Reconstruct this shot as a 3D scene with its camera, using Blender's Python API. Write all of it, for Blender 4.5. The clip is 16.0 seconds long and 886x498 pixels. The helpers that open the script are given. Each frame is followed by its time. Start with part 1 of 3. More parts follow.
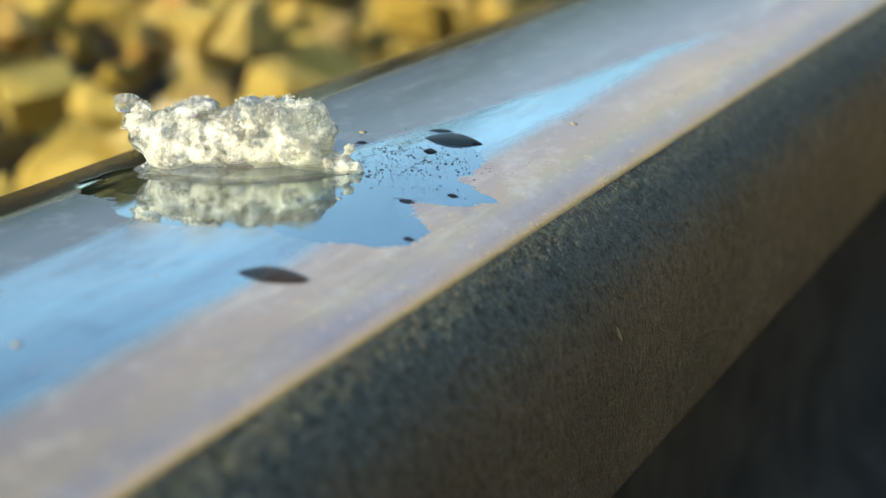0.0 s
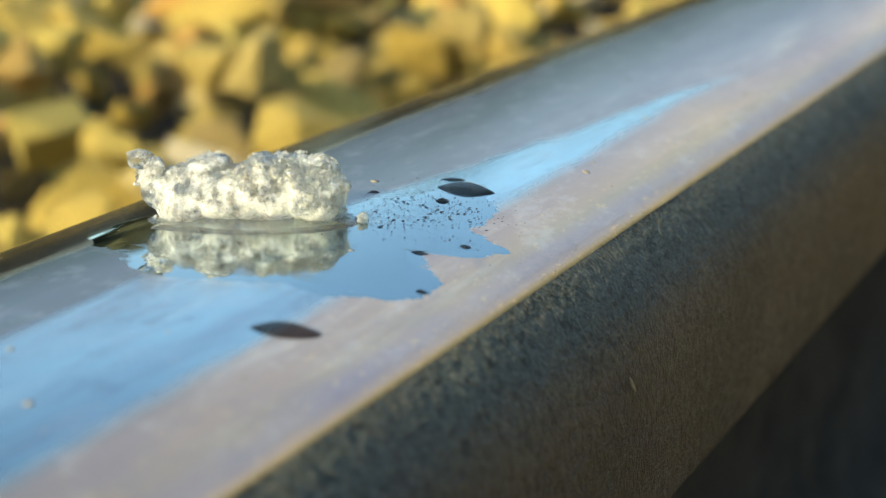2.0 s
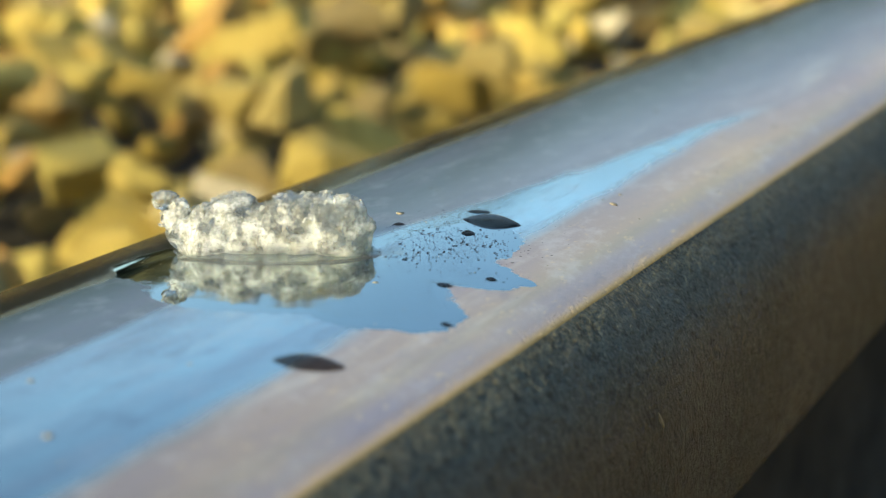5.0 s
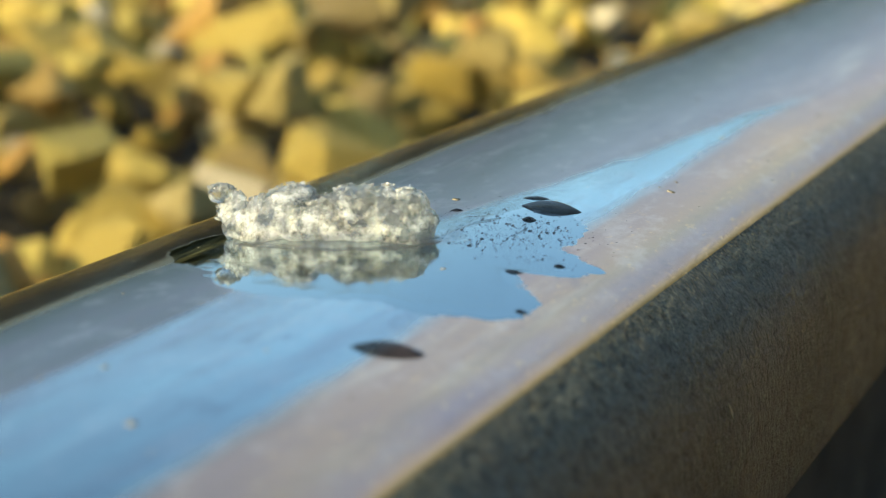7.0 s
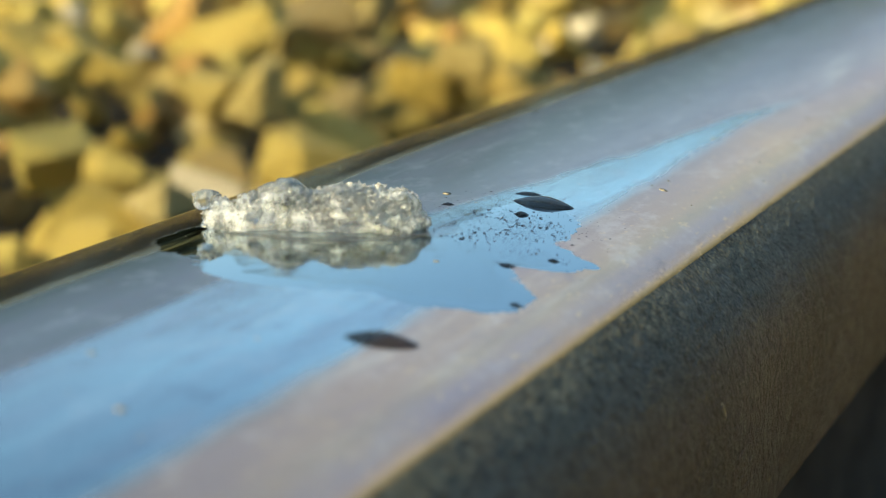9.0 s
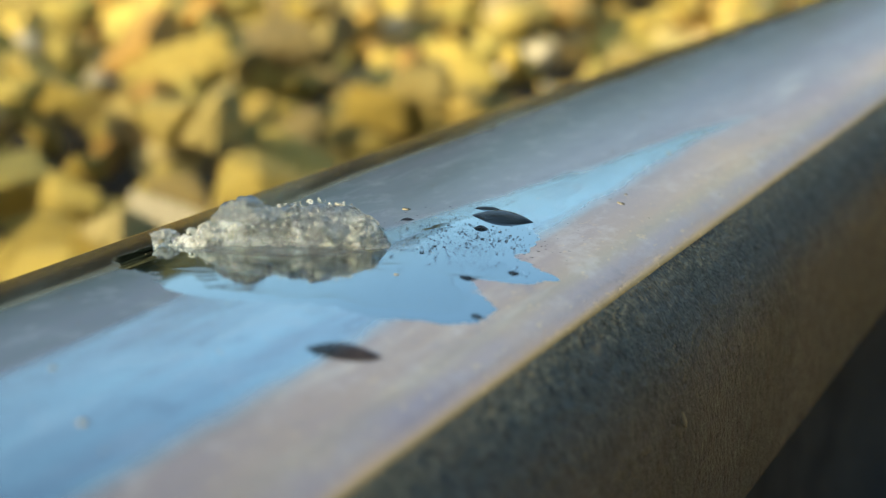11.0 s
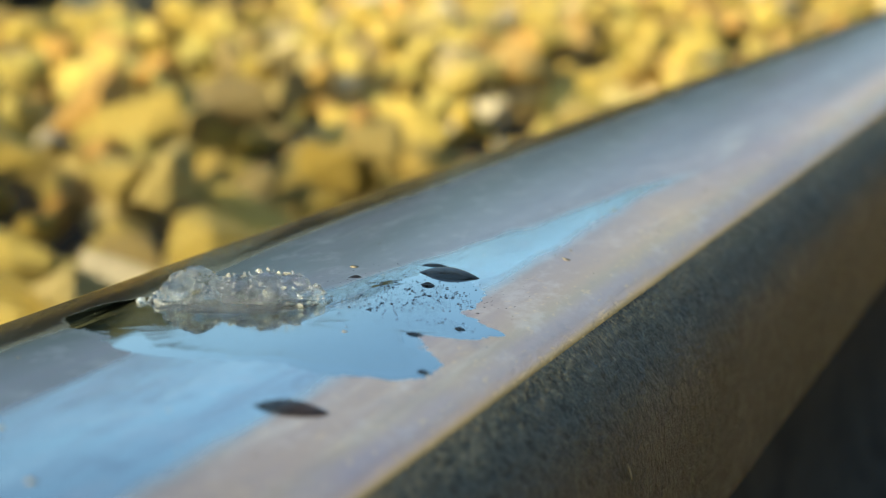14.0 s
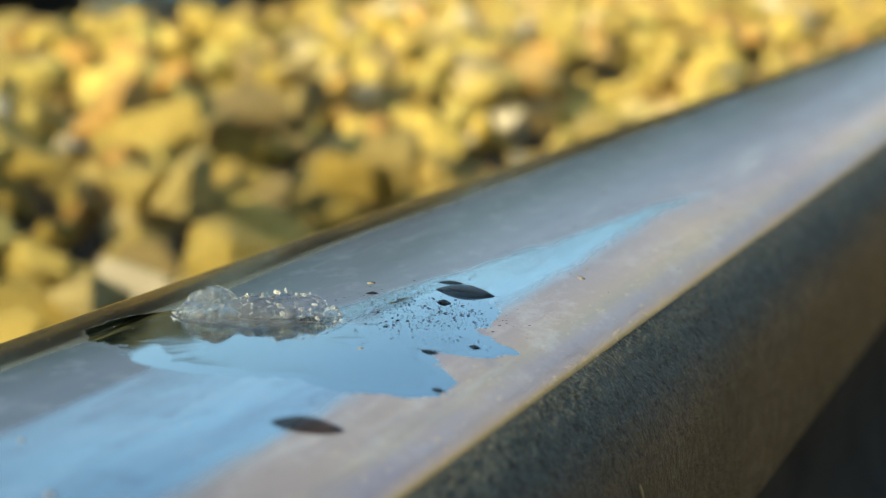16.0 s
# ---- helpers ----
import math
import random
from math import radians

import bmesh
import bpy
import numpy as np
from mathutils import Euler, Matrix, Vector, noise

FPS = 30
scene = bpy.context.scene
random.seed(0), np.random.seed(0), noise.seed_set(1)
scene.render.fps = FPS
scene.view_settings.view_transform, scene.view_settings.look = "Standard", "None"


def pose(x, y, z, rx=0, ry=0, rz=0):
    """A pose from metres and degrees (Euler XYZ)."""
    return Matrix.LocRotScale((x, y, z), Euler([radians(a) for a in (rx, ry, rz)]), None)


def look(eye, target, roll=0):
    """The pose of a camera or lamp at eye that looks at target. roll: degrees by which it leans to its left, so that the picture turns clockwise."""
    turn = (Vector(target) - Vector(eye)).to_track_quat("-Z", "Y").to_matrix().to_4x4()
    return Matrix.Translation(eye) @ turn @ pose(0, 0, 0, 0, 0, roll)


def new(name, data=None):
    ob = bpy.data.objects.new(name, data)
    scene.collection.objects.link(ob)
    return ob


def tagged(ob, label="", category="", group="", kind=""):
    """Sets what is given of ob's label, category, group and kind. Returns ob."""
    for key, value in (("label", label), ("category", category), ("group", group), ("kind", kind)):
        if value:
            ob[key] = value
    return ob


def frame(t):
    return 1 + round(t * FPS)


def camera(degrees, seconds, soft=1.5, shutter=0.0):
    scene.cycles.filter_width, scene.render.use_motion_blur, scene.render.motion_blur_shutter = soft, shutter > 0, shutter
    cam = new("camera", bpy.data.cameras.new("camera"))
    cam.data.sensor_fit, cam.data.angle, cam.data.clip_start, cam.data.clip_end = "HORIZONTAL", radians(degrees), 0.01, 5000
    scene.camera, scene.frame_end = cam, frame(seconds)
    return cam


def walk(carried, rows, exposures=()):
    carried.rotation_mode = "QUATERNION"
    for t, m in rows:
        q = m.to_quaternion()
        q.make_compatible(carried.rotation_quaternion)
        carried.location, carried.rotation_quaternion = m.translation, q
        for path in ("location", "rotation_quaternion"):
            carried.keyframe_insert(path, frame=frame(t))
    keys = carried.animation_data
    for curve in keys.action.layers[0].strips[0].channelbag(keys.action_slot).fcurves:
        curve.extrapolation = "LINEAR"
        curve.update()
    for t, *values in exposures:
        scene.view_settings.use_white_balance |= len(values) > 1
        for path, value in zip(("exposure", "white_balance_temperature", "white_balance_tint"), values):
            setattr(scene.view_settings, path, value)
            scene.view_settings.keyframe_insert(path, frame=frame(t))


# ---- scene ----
# A melting lump of ice on a worn railway rail, filmed from a hand's width away, low warm sun, ballast behind.
# x runs across the rail, y along it, z = 0 is the crown of the rail head.

# ---- camera ----
cam = camera(33.5, 16.0, soft=0.75)
cam.data.dof.use_dof = True
cam.data.dof.focus_distance = 0.174
cam.data.dof.aperture_fstop = 20.0
PATH = [
    (0, (0.10000, -0.15479, 0.04498), (-0.36556, 0.67171, -0.27150), -1.67),
    (0.5, (0.09994, -0.15342, 0.04528), (-0.36290, 0.67607, -0.26734), -1.62),
    (1, (0.09967, -0.15338, 0.04581), (-0.36017, 0.67947, -0.26226), -1.50),
    (1.5, (0.09972, -0.15306, 0.04707), (-0.36536, 0.67901, -0.25519), -1.79),
    (2, (0.09932, -0.15398, 0.04681), (-0.37511, 0.67539, -0.24825), -1.94),
    (2.5, (0.09989, -0.15303, 0.04655), (-0.38234, 0.67353, -0.24371), -1.89),
    (3, (0.09989, -0.15336, 0.04539), (-0.38749, 0.67277, -0.23740), -1.98),
    (3.5, (0.09995, -0.15314, 0.04590), (-0.39185, 0.67189, -0.23242), -2.08),
    (4, (0.10054, -0.15241, 0.04600), (-0.39516, 0.67252, -0.22562), -2.36),
    (6.5, (0.09137, -0.15335, 0.04526), (-0.39533, 0.67617, -0.22865), -1.60),
    (7, (0.08880, -0.15411, 0.04435), (-0.39298, 0.67767, -0.23139), -1.60),
    (7.5, (0.08691, -0.15429, 0.04396), (-0.38973, 0.68075, -0.23086), -0.56),
    (8, (0.08566, -0.15404, 0.04308), (-0.38434, 0.68508, -0.23075), 0.05),
    (8.5, (0.08569, -0.15334, 0.04230), (-0.38265, 0.68760, -0.22876), -0.19),
    (11, (0.08616, -0.15453, 0.04073), (-0.35674, 0.70579, -0.21163), -0.70),
    (11.5, (0.08598, -0.15453, 0.04023), (-0.33977, 0.71869, -0.19687), -0.55),
    (12, (0.08583, -0.15465, 0.04017), (-0.33391, 0.72329, -0.19016), -0.54),
    (12.5, (0.08642, -0.15519, 0.04057), (-0.33233, 0.72438, -0.18528), -0.59),
    (13, (0.08675, -0.15533, 0.04052), (-0.33081, 0.72575, -0.18161), -0.58),
    (13.5, (0.08752, -0.15607, 0.04088), (-0.33013, 0.72564, -0.17860), -0.72),
    (14, (0.08797, -0.15629, 0.04139), (-0.33055, 0.72594, -0.17430), -0.73),
    (14.5, (0.08844, -0.15655, 0.04156), (-0.33221, 0.72541, -0.17100), -0.71),
    (15, (0.08901, -0.15773, 0.04220), (-0.33405, 0.72370, -0.16781), -0.63),
    (15.5, (0.08875, -0.15721, 0.04244), (-0.33860, 0.72247, -0.16622), -0.28),
    (16, (0.08852, -0.15739, 0.04270), (-0.34067, 0.72121, -0.16672), -0.12),
]
walk(cam, [(t, look(eye, target, roll)) for t, eye, target, roll in PATH],
     [(0, 1.15, 6450, -6), (4, 0.99, 6450, -6), (8, 0.93, 6450, -6), (16, 0.86, 6450, -6)])

# ---- light ----
SUN_TO = Vector((-0.38, -0.82, 0.42)).normalized()
world = bpy.data.worlds.new("world")
scene.world = world
world.use_nodes = True
wn = world.node_tree.nodes
sky = wn.new("ShaderNodeTexSky")
sky.sky_type = "NISHITA"
sky.sun_disc = False
sky.ozone_density, sky.dust_density = 0.4, 1.5
sky.sun_elevation = math.asin(SUN_TO.z)
sky.sun_rotation = math.atan2(SUN_TO.x, SUN_TO.y)
wn["Background"].inputs["Strength"].default_value = 0.155
world.node_tree.links.new(sky.outputs["Color"], wn["Background"].inputs["Color"])
sun = new("sun", bpy.data.lights.new("sun", "SUN"))
sun.data.energy, sun.data.angle, sun.data.color = 4.0, radians(0.6), (1.0, 0.77, 0.44)
sun.matrix_world = look(SUN_TO * 10, (0, 0, 0))


# ---- places on the rail ----
ICE_TURN = radians(20.0)
ICE_AT = Matrix.Translation((-0.0028, -0.0203, -0.0001)) @ Matrix.Rotation(ICE_TURN, 4, "Z") @ Matrix.Scale(0.9, 4)
# patches of the melt pool: centre x, y and half axes in mm, turn in degrees
WET = ((7, -30, 17, 10.8, 20), (19, -31.5, 8.6, 6.0, 38), (18.5, -16.5, 8.2, 5.0, 15), (15, -8, 6.6, 9.0, 0),
       (-9, -28.5, 9.5, 8.2, 8), (1.5, -39.6, 6.5, 2.6, 0), (24.5, -14.5, 3.4, 1.5, 25))


# ---- materials ----
class Mat:
    """A node material with small helpers."""

    def __init__(self, name):
        self.mat = bpy.data.materials.new(name)
        self.mat.use_nodes = True
        self.tree = self.mat.node_tree
        self.bsdf = self.tree.nodes["Principled BSDF"]

    def node(self, kind, **inputs):
        n = self.tree.nodes.new(kind)
        for key, value in inputs.items():
            self.put(n.inputs[key.replace("_", " ")], value)
        return n

    def put(self, socket, value):
        if isinstance(value, bpy.types.NodeSocket):
            self.tree.links.new(value, socket)
        else:
            socket.default_value = value

    def coord(self, scale=(1, 1, 1)):
        c = self.tree.nodes.new("ShaderNodeTexCoord")
        m = self.node("ShaderNodeMapping", Vector=c.outputs["Object"], Scale=scale)
        return m.outputs["Vector"]

    def noise(self, scale, detail=5.0, rough=0.55, stretch=(1, 1, 1)):
        n = self.node("ShaderNodeTexNoise", Vector=self.coord(stretch), Scale=scale, Detail=detail, Roughness=rough)
        return n.outputs["Fac"]

    def ramp(self, fac, stops):
        n = self.tree.nodes.new("ShaderNodeValToRGB")
        self.put(n.inputs["Fac"], fac)
        e = n.color_ramp.elements
        while len(e) < len(stops):
            e.new(0.5)
        for k, (p, c) in enumerate(stops):
            e[k].position = p
            e[k].color = (*c, 1) if not isinstance(c, (int, float)) else (c, c, c, 1)
        return n.outputs["Color"]

    def math(self, op, a, b=0.0, clamp=False):
        n = self.tree.nodes.new("ShaderNodeMath")
        n.operation, n.use_clamp = op, clamp
        self.put(n.inputs[0], a)
        self.put(n.inputs[1], b)
        return n.outputs[0]

    def mix(self, fac, a, b, blend="MIX"):
        n = self.tree.nodes.new("ShaderNodeMix")
        n.data_type, n.blend_type = "RGBA", blend
        self.put(n.inputs["Factor"], fac)
        self.put(n.inputs[6], a if not isinstance(a, tuple) else (*a, 1))
        self.put(n.inputs[7], b if not isinstance(b, tuple) else (*b, 1))
        return n.outputs[2]

    def bump(self, height, strength, distance, normal=None):
        n = self.node("ShaderNodeBump", Height=height, Strength=strength, Distance=distance)
        if normal is not None:
            self.put(n.inputs["Normal"], normal)
        return n.outputs["Normal"]

    def set(self, **inputs):
        for key, value in inputs.items():
            s = self.bsdf.inputs[key.replace("_", " ")]
            if isinstance(value, tuple) and len(value) == 3 and s.type == "RGBA":
                value = (*value, 1)
            self.put(s, value)
        return self


def rail_material():
    m = Mat("worn rail steel")
    sep = m.node("ShaderNodeSeparateXYZ", Vector=m.coord())
    px, py = sep.outputs["X"], sep.outputs["Y"]
    streak = m.noise(260, 5, 0.6, (1, 0.012, 1))
    wide = m.noise(60, 4, 0.6, (1, 0.05, 1))
    blotch = m.noise(70, 6, 0.65, (1, 0.35, 1))
    fine = m.noise(1500, 6, 0.7)
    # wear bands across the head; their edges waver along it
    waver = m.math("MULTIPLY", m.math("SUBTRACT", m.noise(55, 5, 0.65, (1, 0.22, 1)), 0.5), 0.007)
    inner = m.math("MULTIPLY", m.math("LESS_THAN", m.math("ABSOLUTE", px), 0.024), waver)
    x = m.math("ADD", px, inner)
    # polished wheel track with mirrored sky put into its tint: broad on this side of the ice, narrow beyond it
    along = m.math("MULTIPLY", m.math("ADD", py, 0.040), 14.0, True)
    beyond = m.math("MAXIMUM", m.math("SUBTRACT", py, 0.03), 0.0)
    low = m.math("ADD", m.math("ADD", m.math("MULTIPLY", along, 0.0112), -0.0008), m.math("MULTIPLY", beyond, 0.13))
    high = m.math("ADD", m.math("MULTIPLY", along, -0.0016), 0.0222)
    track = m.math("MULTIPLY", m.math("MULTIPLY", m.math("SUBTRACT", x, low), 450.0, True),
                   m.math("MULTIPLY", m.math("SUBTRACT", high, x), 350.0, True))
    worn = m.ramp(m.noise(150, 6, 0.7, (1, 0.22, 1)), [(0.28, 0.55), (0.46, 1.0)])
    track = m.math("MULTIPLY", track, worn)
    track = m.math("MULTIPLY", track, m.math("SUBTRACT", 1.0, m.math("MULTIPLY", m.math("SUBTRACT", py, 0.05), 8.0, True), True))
    # left band's near-black stands for mirrored ground; right end is dark crust plus shade
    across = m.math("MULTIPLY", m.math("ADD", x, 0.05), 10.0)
    # gold at both edges is rust with grazing sunlight put into its colour
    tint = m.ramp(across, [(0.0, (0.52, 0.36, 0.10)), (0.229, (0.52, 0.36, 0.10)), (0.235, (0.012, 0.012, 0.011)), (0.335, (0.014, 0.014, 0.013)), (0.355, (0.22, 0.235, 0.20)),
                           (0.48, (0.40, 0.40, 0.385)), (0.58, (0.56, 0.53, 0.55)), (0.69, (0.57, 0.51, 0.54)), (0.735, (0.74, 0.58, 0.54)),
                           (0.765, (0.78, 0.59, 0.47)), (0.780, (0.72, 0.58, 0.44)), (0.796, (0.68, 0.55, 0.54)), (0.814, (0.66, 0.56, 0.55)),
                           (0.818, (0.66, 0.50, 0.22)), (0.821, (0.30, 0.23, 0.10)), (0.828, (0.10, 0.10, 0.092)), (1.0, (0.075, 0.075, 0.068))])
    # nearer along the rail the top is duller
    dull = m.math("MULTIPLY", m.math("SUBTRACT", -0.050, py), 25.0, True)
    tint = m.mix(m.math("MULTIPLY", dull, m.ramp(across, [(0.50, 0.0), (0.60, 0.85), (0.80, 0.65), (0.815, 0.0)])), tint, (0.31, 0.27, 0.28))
    tint = m.mix(m.math("MULTIPLY", streak, 0.30), tint, (0.45, 0.43, 0.42), "MULTIPLY")
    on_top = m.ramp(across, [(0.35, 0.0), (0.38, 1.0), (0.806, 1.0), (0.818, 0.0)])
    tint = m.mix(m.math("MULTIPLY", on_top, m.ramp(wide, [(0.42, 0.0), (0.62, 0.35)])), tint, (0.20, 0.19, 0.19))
    # pale sky blue laid over the track as its reflection colour
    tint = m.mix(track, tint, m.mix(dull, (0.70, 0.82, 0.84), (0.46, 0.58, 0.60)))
    # smears, pale scuffs and an oily tarnish
    smear = m.noise(38, 5, 0.7, (1, 0.16, 1))
    scuff = m.noise(120, 4, 0.7, (1, 0.10, 1))
    tarnish = m.noise(85, 4, 0.6, (1, 0.30, 1))
    tint = m.mix(m.math("MULTIPLY", on_top, m.ramp(scuff, [(0.58, 0.0), (0.72, 0.5)])), tint, (0.84, 0.80, 0.74))
    tint = m.mix(m.math("MULTIPLY", on_top, m.ramp(smear, [(0.48, 0.0), (0.66, 0.6)])), tint, (0.42, 0.34, 0.40))
    mottle = m.noise(240, 6, 0.7, (1, 0.6, 1))
    tint = m.mix(m.math("MULTIPLY", on_top, m.ramp(mottle, [(0.52, 0.0), (0.68, 0.40)])), tint, (0.78, 0.72, 0.70))
    tint = m.mix(m.math("MULTIPLY", on_top, m.ramp(mottle, [(0.30, 0.40), (0.44, 0.0)])), tint, (0.30, 0.28, 0.34))
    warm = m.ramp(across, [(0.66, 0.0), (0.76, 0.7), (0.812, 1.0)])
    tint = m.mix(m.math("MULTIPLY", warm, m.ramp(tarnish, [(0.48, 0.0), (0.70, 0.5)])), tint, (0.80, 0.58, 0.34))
    # gold sun glints dotted into the tint near the edge
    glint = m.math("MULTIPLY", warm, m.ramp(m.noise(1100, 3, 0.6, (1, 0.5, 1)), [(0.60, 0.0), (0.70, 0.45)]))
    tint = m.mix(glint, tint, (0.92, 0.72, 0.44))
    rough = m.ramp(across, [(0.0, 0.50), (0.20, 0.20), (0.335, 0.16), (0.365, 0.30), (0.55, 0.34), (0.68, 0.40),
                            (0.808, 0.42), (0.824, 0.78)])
    rough = m.math("ADD", rough, m.math("MULTIPLY", m.math("SUBTRACT", blotch, 0.5), 0.25), True)
    rough = m.mix(track, rough, m.ramp(blotch, [(0.3, 0.10), (0.7, 0.24)]))
    # where melt water fills the scratches the steel is mirror smooth
    wet = None
    ragged = m.math("MULTIPLY", m.math("SUBTRACT", m.noise(330, 4, 0.6), 0.5), 0.36)
    ragged = m.math("ADD", ragged, m.math("MULTIPLY", m.math("SUBTRACT", m.noise(1500, 3, 0.6), 0.5), 0.16))
    for wx, wy, ru, rv, turn in WET:
        c = m.tree.nodes.new("ShaderNodeTexCoord")
        mp = m.tree.nodes.new("ShaderNodeMapping")
        mp.vector_type = "TEXTURE"
        m.put(mp.inputs["Vector"], c.outputs["Object"])
        mp.inputs["Location"].default_value = (wx / 1000, wy / 1000, 0)
        mp.inputs["Rotation"].default_value = (0, 0, radians(turn))
        mp.inputs["Scale"].default_value = (ru / 1000, rv / 1000, 1)
        flat = m.node("ShaderNodeVectorMath", Vector=mp.outputs["Vector"])
        flat.operation = "MULTIPLY"
        flat.inputs[1].default_value = (1, 1, 0)
        d = m.node("ShaderNodeVectorMath", Vector=flat.outputs["Vector"])
        d.operation = "LENGTH"
        k = m.math("MULTIPLY", m.math("SUBTRACT", m.math("ADD", 1.0, ragged), d.outputs["Value"]), 25.0, True)
        wet = k if wet is None else m.math("MAXIMUM", wet, k)
    rough = m.mix(wet, rough, (0.035, 0.035, 0.035))
    tint = m.mix(wet, tint, (0.45, 0.52, 0.55))
    metal = m.ramp(across, [(0.0, 0.0), (0.335, 0.05), (0.365, 0.95), (0.60, 0.9), (0.72, 0.65), (0.808, 0.5), (0.821, 0.15)])
    metal = m.mix(m.math("MAXIMUM", track, wet), metal, (1.0, 1.0, 1.0))
    pit = m.ramp(across, [(0.0, 0.8), (0.20, 0.15), (0.30, 0.03), (0.72, 0.05), (0.803, 0.2), (0.820, 1.0)])
    pit = m.math("MULTIPLY", pit, m.math("SUBTRACT", 1.0, wet))
    n1 = m.bump(fine, m.math("MULTIPLY", pit, 1.0), 0.0011)
    n2 = m.bump(streak, m.math("MULTIPLY", m.math("SUBTRACT", 1.0, wet), 0.12), 0.0002, n1)
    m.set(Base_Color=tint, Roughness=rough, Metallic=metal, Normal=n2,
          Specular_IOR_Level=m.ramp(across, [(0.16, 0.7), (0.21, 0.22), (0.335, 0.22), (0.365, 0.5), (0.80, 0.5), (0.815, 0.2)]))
    return m.mat


def side_material():
    m = Mat("dark rolled steel side")
    big, mid, fine = m.noise(45, 6, 0.65), m.noise(320, 6, 0.7), m.noise(1300, 4, 0.7)
    down = m.noise(300, 4, 0.6, (1, 1, 0.12))
    base = m.ramp(big, [(0.28, (0.024, 0.024, 0.020)), (0.52, (0.056, 0.048, 0.040)), (0.75, (0.115, 0.096, 0.078))])
    base = m.mix(m.ramp(mid, [(0.45, 0.0), (0.72, 0.7)]), base, (0.12, 0.08, 0.05))
    base = m.mix(m.ramp(down, [(0.5, 0.0), (0.75, 0.2)]), base, (0.035, 0.030, 0.024))
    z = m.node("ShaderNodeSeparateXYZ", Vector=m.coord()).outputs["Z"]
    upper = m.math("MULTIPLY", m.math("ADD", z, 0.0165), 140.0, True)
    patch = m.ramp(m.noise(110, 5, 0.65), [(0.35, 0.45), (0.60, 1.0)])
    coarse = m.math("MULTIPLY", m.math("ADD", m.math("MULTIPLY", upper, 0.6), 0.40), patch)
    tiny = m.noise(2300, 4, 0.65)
    # upper flank coloured blue-grey for the sky it reflects, lower flank brown
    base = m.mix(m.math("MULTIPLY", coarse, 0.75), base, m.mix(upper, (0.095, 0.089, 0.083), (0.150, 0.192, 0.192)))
    base = m.mix(m.math("MULTIPLY", coarse, m.ramp(tiny, [(0.40, 0.85), (0.48, 0.0)])), base, (0.016, 0.022, 0.020))
    base = m.mix(m.math("MULTIPLY", coarse, m.ramp(tiny, [(0.58, 0.0), (0.66, 0.8)])), base, (0.34, 0.33, 0.28))
    speck = m.noise(800, 5, 0.7)
    base = m.mix(m.ramp(speck, [(0.36, 0.75), (0.50, 0.0)]), base, (0.014, 0.013, 0.011))
    base = m.mix(m.ramp(speck, [(0.58, 0.0), (0.72, 0.35)]), base, (0.24, 0.21, 0.17))
    # a rusty golden rim along the upper edge, grazing sun glints put into its colour, worn off in places
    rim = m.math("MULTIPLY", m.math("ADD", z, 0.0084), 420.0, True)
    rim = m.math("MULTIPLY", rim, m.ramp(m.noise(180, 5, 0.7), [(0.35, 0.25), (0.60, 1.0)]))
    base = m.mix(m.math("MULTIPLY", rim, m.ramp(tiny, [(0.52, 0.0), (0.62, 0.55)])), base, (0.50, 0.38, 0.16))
    nrm = m.bump(tiny, coarse, 0.0010, m.bump(fine, m.math("MULTIPLY", coarse, 1.0), 0.0020, m.bump(speck, 0.8, 0.0016)))
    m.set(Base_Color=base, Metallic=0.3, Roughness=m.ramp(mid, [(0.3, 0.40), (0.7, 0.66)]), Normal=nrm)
    return m.mat


def web_material():
    m = Mat("grimy rail web darkened for shade")
    # grime tones, lowered to near black for the shade under the head
    base = m.ramp(m.noise(60, 6, 0.65), [(0.3, (0.016, 0.016, 0.015)), (0.7, (0.055, 0.048, 0.040))])
    m.set(Base_Color=base, Roughness=0.9, Specular_IOR_Level=0.15, Normal=m.bump(m.noise(500, 5), 0.5, 0.001))
    return m.mat


def stone_material():
    m = Mat("ballast stone")
    info = m.tree.nodes.new("ShaderNodeObjectInfo")
    geo = m.tree.nodes.new("ShaderNodeNewGeometry")
    pick = m.math("FRACT", m.math("ADD", info.outputs["Random"], geo.outputs["Random Per Island"]))
    base = m.ramp(pick, [(0.0, (0.50, 0.37, 0.07)), (0.22, (0.62, 0.46, 0.10)), (0.45, (0.50, 0.42, 0.10)),
                         (0.64, (0.62, 0.35, 0.08)), (0.76, (0.24, 0.19, 0.07)), (0.88, (0.52, 0.40, 0.09)), (0.985, (0.70, 0.61, 0.42))])
    base = m.mix(m.ramp(m.noise(60, 6, 0.6), [(0.42, 0.0), (0.7, 0.65)]), base, (0.17, 0.13, 0.06))
    base = m.mix(m.ramp(m.noise(25, 3, 0.6), [(0.55, 0.0), (0.75, 0.6)]), base, (0.48, 0.26, 0.10))
    nrm = m.bump(m.noise(400, 6, 0.7), 0.6, 0.002, m.bump(m.noise(90, 4), 0.5, 0.004))
    m.set(Base_Color=base, Roughness=0.85, Normal=nrm)
    return m.mat


def soil_material():
    m = Mat("soil darkened for gap shade")
    # near-black base carries the deep shade between the stones
    base = m.ramp(m.noise(12, 8, 0.65), [(0.3, (0.010, 0.009, 0.007)), (0.7, (0.032, 0.026, 0.018))])
    m.set(Base_Color=base, Roughness=0.95, Normal=m.bump(m.noise(120, 8, 0.7), 0.8, 0.01))
    return m.mat


